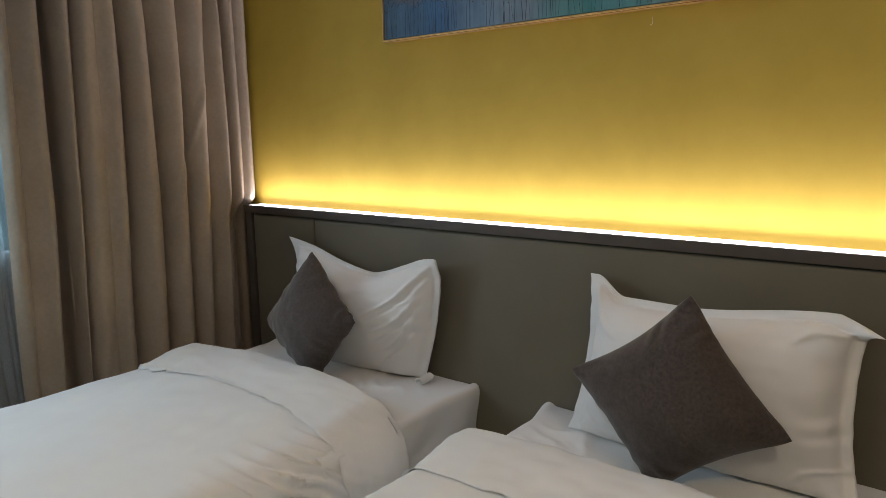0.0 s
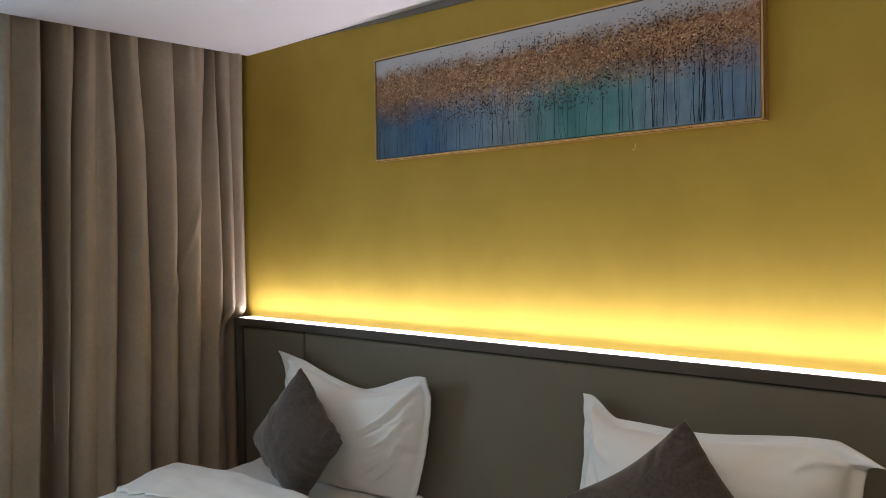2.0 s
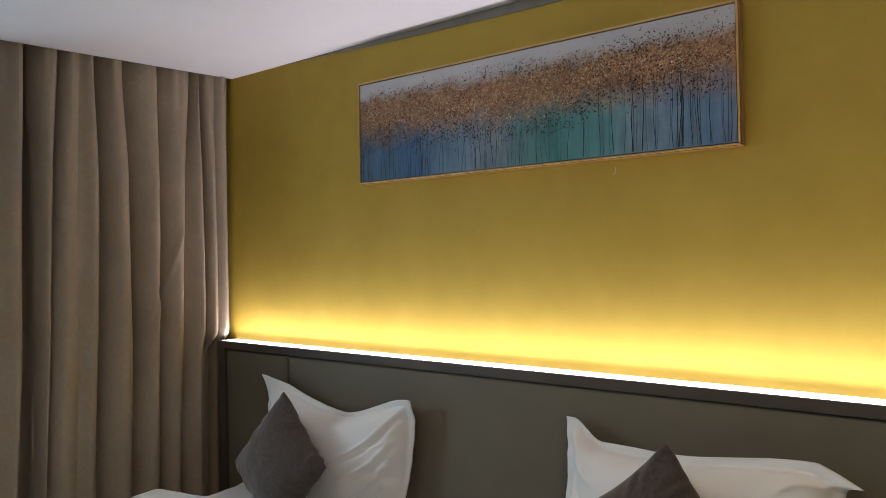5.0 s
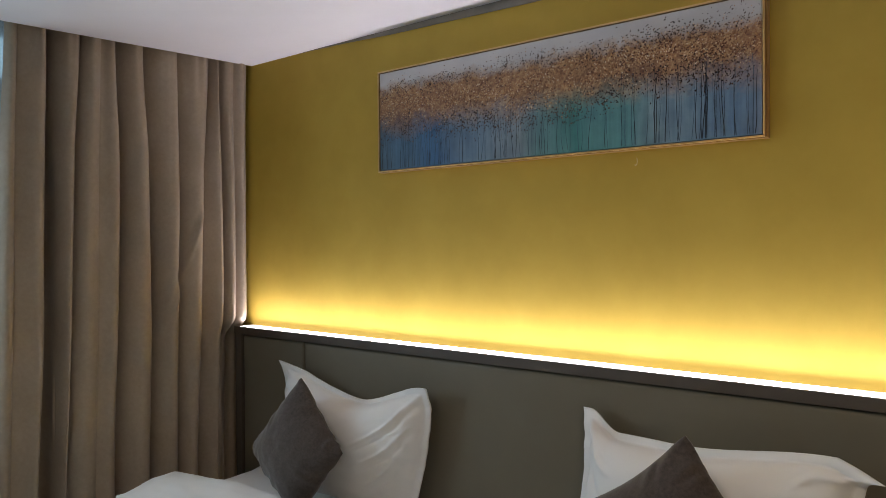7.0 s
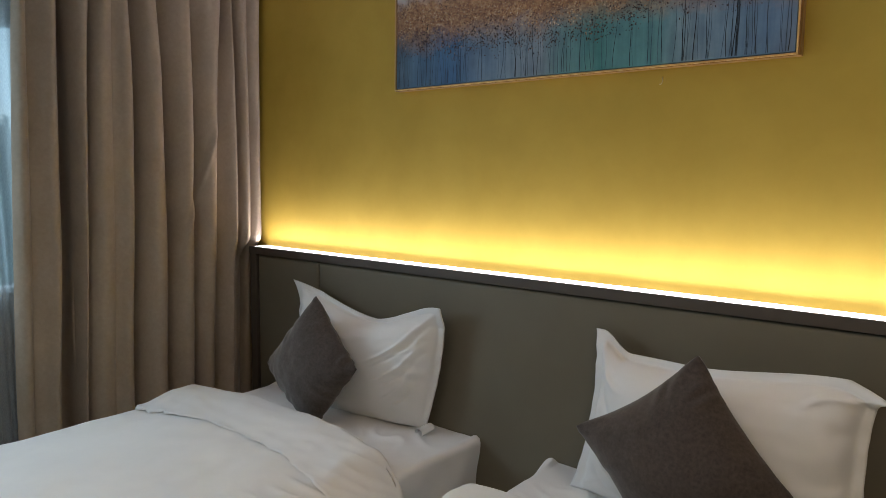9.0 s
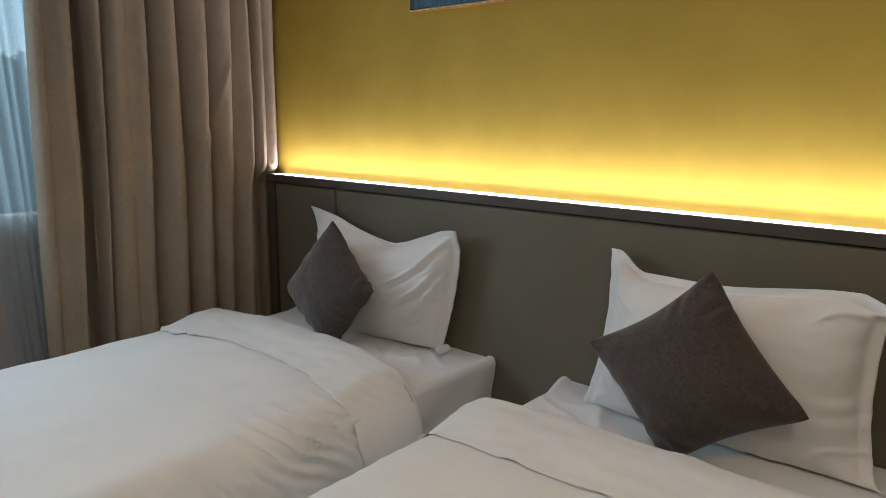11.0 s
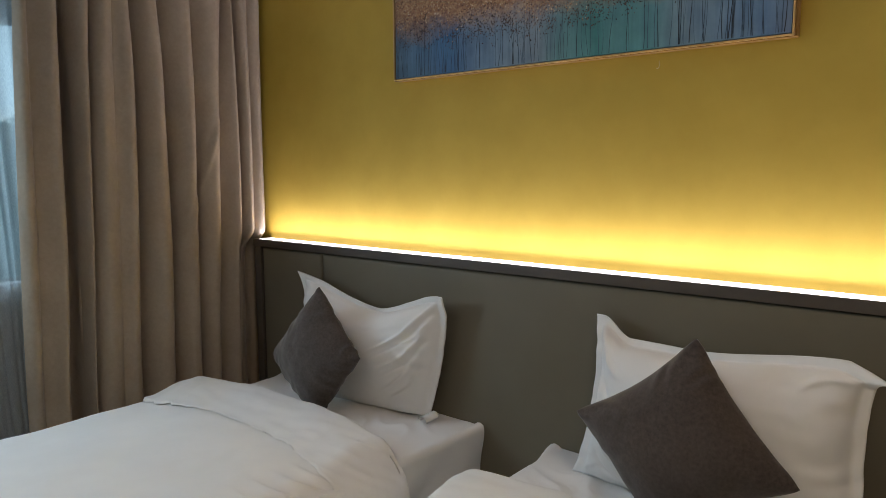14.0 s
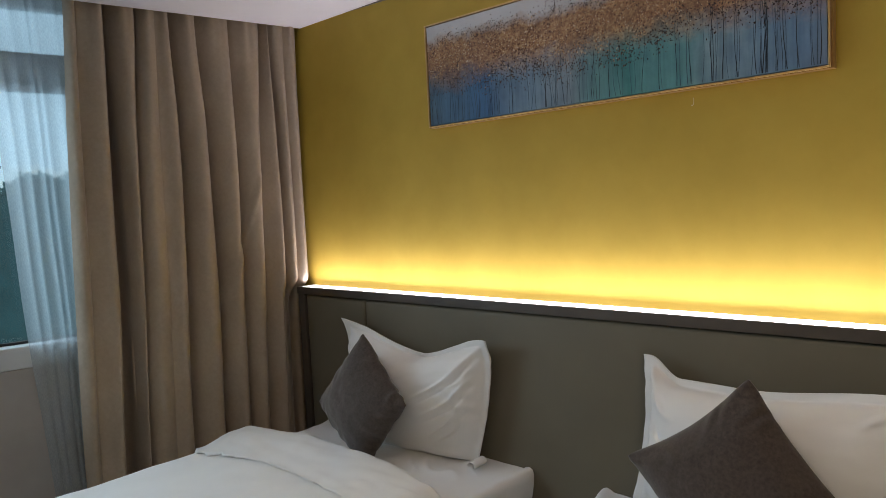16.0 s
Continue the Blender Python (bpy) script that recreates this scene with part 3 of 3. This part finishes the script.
# ---- pillows and cushions ----
def stuffed(corners, thick, hollow, flange, seed, n=84, power=0.55, ears=(0, 0, 0, 0), droop=(0, 0, 0, 0), pleat=0.006, back=0.6, sharp=(1.2, 1.2, 1.2, 1.2), creases=(), reach=0.20, sag=None, blunt=0.05):
    """A stuffed cloth case between four corners (top left, top right, bottom right, bottom left).
    hollow: how far each edge (top, right, bottom, left) draws in between its corners, and sharp how suddenly;
    ears: forward bend of each corner tip; creases: lines (s, t, s, t, half width, height) across the front."""
    tl, tr, br, bl = [Vector(c) for c in corners]
    normal = ((tr - tl).cross(bl - tl)).normalized()
    if normal.y > 0:
        normal = -normal
    verts, faces = [], []
    for side in (1, -1):
        for i in range(n + 1):
            for j in range(n + 1):
                s, t = j / n, i / n
                bs, bt = 4 * s * (1 - s), 4 * t * (1 - t)
                s2 = s + hollow[3] * bt ** sharp[3] * (1 - s) ** 2 - hollow[1] * bt ** sharp[1] * s ** 2
                top_in = sag(s) if sag else bs ** sharp[0]
                t2 = t + hollow[0] * top_in * (1 - t) ** 2 - hollow[2] * bs ** sharp[2] * t ** 2
                p = (tl * (1 - s2) + tr * s2) * (1 - t2) + (bl * (1 - s2) + br * s2) * t2
                ds, dt = min(s, 1 - s), min(t, 1 - t)
                fs = max(0.0, ds - flange) / (0.5 - flange)
                ft = min(max(0.0, t - flange * 1.5) / (0.5 - flange * 1.5), (1 - t) / 0.5)
                body = (1 - (1 - fs) ** 2.6) ** power * (1 - (1 - ft) ** 2.6) ** power
                h = thick * body * (1.0 if side > 0 else back) + 0.003
                edge = 1 - min(1.0, min(ds, dt) / 0.22)
                inside = 1.0 if body > 0 else 0.35
                wr = pleat * edge * math.sin(26 * (s if dt < ds else t) + 7 * bump3(s * 4, t * 4, seed)) * inside * (0.4 + abs(bump3(s * 3, t * 3, seed + 8)))
                wr += 0.5 * pleat * bump3(s * 5, t * 5, seed) + 0.3 * pleat * bump3(s * 13, t * 13, seed)
                for s0, t0, s1, t1, wd, am in creases:
                    lx, lz = s1 - s0, t1 - t0
                    L = math.hypot(lx, lz)
                    k = ((s - s0) * lx + (t - t0) * lz) / L / L
                    d = ((s - s0) * lz - (t - t0) * lx) / L + 0.02 * math.sin(5 * k + seed)
                    if -0.15 < k < 1.15:
                        wr += am * math.exp(-(d / wd) ** 2) * step(-0.15, 0.2, k) * (1 - step(0.6, 1.15, k))
                bend, fall, pull = 0.0, 0.0, 0.0
                for (cs, ct), e, dr in zip(((0, 0), (1, 0), (1, 1), (0, 1)), ears, droop):
                    near = max(0.0, 1 - math.hypot(s - cs, t - ct) / reach) ** 1.1
                    bend += e * near
                    fall += dr * near
                    pull += blunt * max(0.0, 1 - math.hypot(s - cs, t - ct) / 0.11) ** 1.5
                p = p.lerp(tl * 0.25 + tr * 0.25 + br * 0.25 + bl * 0.25, pull)
                verts.append(p + normal * (side * h + wr + bend) - Vector((0, 0, fall)))
    m = (n + 1) ** 2
    g = grid_faces(n + 1, n + 1)
    faces += [f[::-1] for f in g]
    faces += [tuple(m + k for k in f) for f in g]
    rim = [j for j in range(n)] + [n + (n + 1) * i for i in range(n)] + [m - 1 - j for j in range(n)] + [(n + 1) * (n - i) for i in range(n)]
    for k in range(len(rim)):
        a_, b_ = rim[k], rim[(k + 1) % len(rim)]
        faces.append((a_, b_, m + b_, m + a_))
    me = mesh_of("case", verts, faces)
    bm = bmesh.new()
    bm.from_mesh(me)
    bmesh.ops.recalc_face_normals(bm, faces=bm.faces[:])
    bm.to_mesh(me)
    bm.free()
    return me


def soft_thing(name, at, me, mat, label, category, group):
    me.materials.append(mat)
    me.transform(Matrix.Translation(-Vector(at)))
    ob = new(name, me)
    ob.location = at
    return tagged(ob, label, category, group)


soft_thing("pillow", (0.2, -0.2, 0.53), stuffed(
    [(-0.248, -0.145, 1.080), (0.641, -0.178, 1.056), (0.542, -0.170, 0.560), (-0.215, -0.235, 0.550)],
    0.115, (0.195, -0.030, -0.02, 0.03), 0.034, 2.1, n=120, blunt=0.0, sag=lambda s: step(-0.12, 0.62, s) * (1 - step(0.58, 0.99, s)), ears=(0.035, 0.030, 0.0, 0), reach=0.16, pleat=0.009, power=0.58, sharp=(0.9, 0.9, 1, 1),
    creases=((0.95, 0.10, 0.66, 0.50, 0.014, 0.011), (0.95, 0.16, 0.70, 0.54, 0.012, -0.009), (0.94, 0.32, 0.72, 0.66, 0.014, 0.012), (0.94, 0.39, 0.75, 0.70, 0.012, -0.010),
             (0.93, 0.50, 0.76, 0.84, 0.015, 0.012), (0.93, 0.58, 0.79, 0.88, 0.012, -0.009), (0.94, 0.24, 0.80, 0.42, 0.010, 0.006))),
    M_PILLOW, "white cotton pillow with pointed flange corners leaning on the headboard", "pillow", "white pillows")
first_pillow = bpy.data.objects["pillow"]
verts = []
for i in range(25):
    t = math.pi * (1.35 - 1.9 * i / 24)
    r = 0.017 - 0.005 * i / 24
    for k in range(9):
        f = k / 8
        verts.append((0.560 + 0.030 * i / 24 + r * math.cos(t), -0.235 + 0.075 * f - 0.02 * i / 24, 0.572 + 0.8 * r * math.sin(t) + 0.004 * f))
part("flange_curl", mesh_of("flange_curl", verts, grid_faces(25, 9)), M_PILLOW, first_pillow)
soft_thing("pillow", (1.7, -0.2, 0.53), stuffed(
    [(1.252, -0.135, 1.066), (2.112, -0.205, 1.062), (2.118, -0.235, 0.553), (1.228, -0.235, 0.552)],
    0.145, (0.115, 0.075, -0.01, 0.035), 0.040, 5.4, n=120, ears=(0.0, 0.045, 0.035, 0), droop=(0, 0.045, 0, 0), pleat=0.010, power=0.50, sharp=(0.42, 0.36, 1, 0.8), reach=0.13, blunt=0.0,
    sag=lambda s: step(0.03, 0.16, s) * (1 - 0.80 * step(0.38, 0.88, s)),
    creases=((0.03, 0.05, 0.16, 0.30, 0.024, 0.014), (0.06, 0.22, 0.16, 0.52, 0.016, -0.010), (0.05, 0.35, 0.14, 0.75, 0.022, 0.012), (0.10, 0.70, 0.30, 0.90, 0.016, 0.012), (0.08, 0.80, 0.26, 0.97, 0.014, -0.010),
             (0.95, 0.10, 0.80, 0.16, 0.022, 0.012), (0.98, 0.82, 0.80, 0.93, 0.014, 0.010))),
    M_PILLOW, "plump white cotton pillow with a folded flange corner against the headboard", "pillow", "white pillows")
soft_thing("cushion", (0.15, -0.42, 0.54), stuffed(
    [(0.085, -0.335, 1.065), (0.395, -0.400, 0.820), (0.180, -0.440, 0.535), (-0.200, -0.375, 0.735)],
    0.090, (0.025, 0.02, -0.01, 0.02), 0.0, 3.3, power=0.75, pleat=0.006, back=0.9, blunt=0.022),
    M_CUSHION, "dark taupe felt cushion set on its corner against the pillow", "cushion", "taupe cushions")
soft_thing("cushion", (1.65, -0.42, 0.54), stuffed(
    [(1.662, -0.350, 1.092), (1.952, -0.410, 0.762), (1.612, -0.455, 0.538), (1.318, -0.390, 0.820)],
    0.092, (0.040, 0.050, 0.03, 0.060), 0.0, 9.1, power=0.75, pleat=0.006, back=0.9, blunt=0.022),
    M_CUSHION, "dark taupe felt cushion balanced on one corner on the bed", "cushion", "taupe cushions")

# ---- painting ----
PX0, PX1, PZ0, PZ1, PD = 0.2455, 1.790, 1.9125, 2.341, 0.040
FW = 0.0055
pic = thing("painting", ((PX0 + PX1) / 2, 0, PZ0), "wide framed painting of orange treetops over blue trunks", "painting")
LIP = -PD + 0.007
for k, (lo, hi) in enumerate((((PX0, PZ0), (PX1, PZ0 + FW)), ((PX0, PZ1 - FW), (PX1, PZ1)), ((PX0, PZ0 + FW), (PX0 + FW, PZ1 - FW)), ((PX1 - FW, PZ0 + FW), (PX1, PZ1 - FW)))):
    rail = part("frame_rail", box((lo[0], -PD, lo[1]), (hi[0], LIP, hi[1]), 0.0015), M_GOLD, pic, "thin gold frame rail")
    grow = [Vector((0.0, 0, -0.002)), Vector((0.0, 0, 0.001)), Vector((-0.001, 0, 0)), Vector((0.006, 0, 0))][k]
    far = Vector((0.006, 0, 0)) if k < 2 else grow
    lower = Vector((lo[0], LIP, lo[1])) + (grow if k in (0, 2) else Vector((0, 0, 0)))
    upper = Vector((hi[0], -0.001, hi[1])) + (grow if k == 1 else Vector((0, 0, 0))) + (far if k != 2 else Vector((0, 0, 0)))
    part("rail_side", box(lower, upper, 0.001), M_BRONZE, rail, "dark bronze side of the rail")
CX0, CX1, CZ0, CZ1, CY = PX0 + FW + 0.003, PX1 - FW - 0.003, PZ0 + FW + 0.003, PZ1 - FW - 0.003, -0.034


def build_canvas(tree, bsdf):
    tex = tree.nodes.new("ShaderNodeTexCoord")
    sep = tree.nodes.new("ShaderNodeSeparateXYZ")
    tree.links.new(tex.outputs["Object"], sep.inputs["Vector"])

    def calc(op, a, b, c=None):
        m = tree.nodes.new("ShaderNodeMath")
        m.operation = op
        for i, v in enumerate((a, b, c)):
            if v is None:
                continue
            if isinstance(v, (int, float)):
                m.inputs[i].default_value = v
            else:
                tree.links.new(v, m.inputs[i])
        return m.outputs["Value"]

    def blend(f, a, b):
        m = tree.nodes.new("ShaderNodeMix")
        m.data_type = "RGBA"
        tree.links.new(f, m.inputs["Factor"])
        tree.links.new(a, m.inputs["A"])
        tree.links.new(b, m.inputs["B"])
        return m.outputs["Result"]

    height = calc("MULTIPLY", sep.outputs["Z"], 1 / (PZ1 - PZ0))
    wob = calc("MULTIPLY_ADD", noisy(tree, 9, 7, 0.7), 0.36, -0.18)
    wave = calc("ADD", height, wob)
    along = calc("MULTIPLY_ADD", sep.outputs["X"], 1 / (PX1 - PX0), 0.5)
    blues = ramp(tree, calc("ADD", along, calc("MULTIPLY_ADD", noisy(tree, 7, 3, 0.5, (1, 1, 0.25)), 0.20, -0.10)),
                 [(0.0, (0.075, 0.155, 0.23)), (0.10, (0.06, 0.15, 0.26)), (0.20, (0.045, 0.145, 0.30)), (0.33, (0.16, 0.25, 0.34)), (0.44, (0.22, 0.29, 0.34)), (0.53, (0.12, 0.26, 0.28)), (0.62, (0.05, 0.22, 0.215)), (0.72, (0.11, 0.29, 0.31)), (0.82, (0.20, 0.31, 0.37)), (0.92, (0.13, 0.24, 0.38)), (1.0, (0.16, 0.22, 0.31))])
    streak = ramp(tree, noisy(tree, 55, 3, 0.6, (1, 1, 0.05)), [(0.30, (0.82, 0.84, 0.86)), (0.7, (1.12, 1.11, 1.10))])
    cloud = ramp(tree, noisy(tree, 11, 4, 0.6), [(0.3, (0.80, 0.82, 0.85)), (0.7, (1.18, 1.15, 1.12))])

    def times(a, b):
        m = tree.nodes.new("ShaderNodeMix")
        m.data_type, m.blend_type = "RGBA", "MULTIPLY"
        m.inputs["Factor"].default_value = 1.0
        tree.links.new(a, m.inputs["A"])
        tree.links.new(b, m.inputs["B"])
        return m.outputs["Result"]

    oranges = ramp(tree, noisy(tree, 70, 5, 0.8), [(0.28, (0.10, 0.042, 0.022)), (0.42, (0.28, 0.125, 0.050)), (0.54, (0.44, 0.245, 0.105)), (0.66, (0.62, 0.42, 0.21)), (0.78, (0.74, 0.58, 0.36))])
    tone = ramp(tree, noisy(tree, 6, 4, 0.6), [(0.30, (0.62, 0.54, 0.50)), (0.50, (0.95, 0.92, 0.90)), (0.72, (1.22, 1.25, 1.25))])
    greys = ramp(tree, noisy(tree, 4, 4, 0.5), [(0.3, (0.46, 0.47, 0.48)), (0.7, (0.58, 0.575, 0.57))])
    f1 = ramp(tree, wave, [(0.33, (0, 0, 0)), (0.58, (0.94, 0.94, 0.94))])
    f2 = ramp(tree, wave, [(0.76, (0, 0, 0)), (0.88, (1, 1, 1))])
    col = blend(f2, blend(f1, times(times(blues, streak), cloud), times(oranges, tone)), greys)
    tree.links.new(col, bsdf.inputs["Base Color"])
    bsdf.inputs["Roughness"].default_value = 0.55
    bumped(tree, bsdf, noisy(tree, 90, 4, 0.7), 0.3, 0.001)


M_CANVAS = material("painted canvas", build_canvas)


def island_paint(name, stops):
    def build(tree, bsdf):
        geo = tree.nodes.new("ShaderNodeNewGeometry")
        tree.links.new(ramp(tree, geo.outputs["Random Per Island"], stops), bsdf.inputs["Base Color"])
        bsdf.inputs["Roughness"].default_value = 0.6
    return material(name, build)


M_STROKE = [surface("dark trunk paint", c, tuple(v * 1.6 for v in c), 30, 0.6) for c in ((0.008, 0.014, 0.022), (0.016, 0.032, 0.048), (0.035, 0.065, 0.095))]
M_LEAF = island_paint("leaf dab paint", [(0.0, (0.035, 0.018, 0.013)), (0.25, (0.13, 0.050, 0.023)), (0.5, (0.32, 0.140, 0.052)), (0.75, (0.54, 0.300, 0.125)), (0.92, (0.74, 0.56, 0.32)), (1.0, (0.86, 0.76, 0.56))])
M_DAB = island_paint("dark dab paint", [(0.0, (0.012, 0.010, 0.010)), (0.7, (0.06, 0.035, 0.025)), (1.0, (0.14, 0.08, 0.05))])
canvas = part("canvas", box((CX0, CY, CZ0), (CX1, -0.004, CZ1), 0.001), M_CANVAS, pic, "painted canvas of a tree row")


def stroke(verts, faces, pts, widths, y):
    base = len(verts)
    for (x, z), w in zip(pts, widths):
        verts += [(x - w / 2, y, z), (x + w / 2, y, z)]
    for i in range(len(pts) - 1):
        faces.append((base + 2 * i, base + 2 * i + 1, base + 2 * i + 3, base + 2 * i + 2))


def canopy(x):
    """Lower and upper bound of the painted leaves along the picture."""
    f = (x - CX0) / (CX1 - CX0)
    lo = 0.40 + 0.10 * f + 0.05 * math.sin(9 * f + 0.5) + 0.08 * bump3(f * 7, 0.4)
    hi = 0.80 + 0.02 * math.sin(6 * f + 0.6) + 0.07 * bump3(f * 9, 3.3) + 0.03 * f
    return lo, hi


random.seed(11)
H = CZ1 - CZ0
for k in range(105):
    x = random.uniform(CX0 + 0.01, CX1 - 0.01)
    x += 0.02 * bump3(x * 9, 2.2)
    x = min(CX1 - 0.012, max(CX0 + 0.012, x))
    lo, hi = canopy(x)
    top = lo + random.uniform(-0.12, 0.12)
    w = random.choice((0.0012, 0.0014, 0.0016, 0.0020, 0.0024, 0.0028))
    lean, q = random.uniform(-0.012, 0.012), random.uniform(0, 6)
    verts, faces = [], []
    pts = [(min(CX1 - 0.004, max(CX0 + 0.004, x + lean * f + 0.003 * math.sin(q + 5 * f))), CZ0 + 0.004 + H * top * f) for f in [i / 8 for i in range(9)]]
    stroke(verts, faces, pts, [w * (1 - 0.6 * i / 8) for i in range(9)], CY - 0.0010 - 0.000005 * k)
    part("trunk_stroke", mesh_of("trunk_stroke", verts, faces, False), M_STROKE[k % 3], pic)


def dab(verts, faces, x, z, r, y):
    base, a0 = len(verts), random.uniform(0, 6.28)
    k = random.uniform(0.35, 0.7)
    for i in range(5):
        t = 2 * math.pi * i / 5
        px, pz = r * math.cos(t), r * k * math.sin(t)
        verts.append((min(CX1, max(CX0, x + px * math.cos(a0) - pz * math.sin(a0))), y, min(CZ1, max(CZ0, z + px * math.sin(a0) + pz * math.cos(a0)))))
    faces.append(tuple(range(base, base + 5)))


verts, faces = [], []
for k in range(15000):
    x = random.uniform(CX0, CX1)
    lo, hi = canopy(x)
    f = random.gauss(0.5, 0.27)
    if bump3(x * 22, f * 5, 5.5) < random.uniform(-0.6, 0.3):
        continue
    dab(verts, faces, x, CZ0 + H * (lo + (hi - lo) * f), random.uniform(0.0010, 0.0034), CY - 0.0018 - random.uniform(0, 0.0006))
tagged(part("foliage_paint", mesh_of("dabs", verts, faces, False), M_LEAF, pic), kind="stuff")
verts, faces = [], []
for k in range(680):
    x = random.uniform(CX0 + 0.02, CX1 - 0.02)
    lo, hi = canopy(x)
    z = lo + random.gauss(-0.05, 0.06) if random.random() < 0.65 else hi + random.gauss(0.01, 0.035)
    for _ in range(random.randint(2, 9)):
        dab(verts, faces, x + random.gauss(0, 0.016), CZ0 + H * min(0.97, z + random.gauss(0, 0.035)), random.uniform(0.0012, 0.0042), CY - 0.0026 - random.uniform(0, 0.0006))
tagged(part("dark_leaf_paint", mesh_of("dabs", verts, faces, False), M_DAB, pic), kind="stuff")

# small hook left in the wall below the painting
bm = bmesh.new()
pts = [(1.386, 1.885), (1.387, 1.875), (1.386, 1.866), (1.382, 1.862), (1.378, 1.864)]
for i in range(len(pts) - 1):
    (xa, za), (xb, zb) = pts[i], pts[i + 1]
    a, b = Vector((xa, -0.003, za)), Vector((xb, -0.003, zb))
    m = Matrix.Translation((a + b) / 2) @ (b - a).to_track_quat("Z", "Y").to_matrix().to_4x4()
    bmesh.ops.create_cone(bm, cap_ends=True, segments=8, radius1=0.0010, radius2=0.0010, depth=(b - a).length * 1.2, matrix=m)
hook = part("wall_hook", bm, M_CHROME)
tagged(hook, "tiny pale metal hook in a plain yellow wall", "hook")
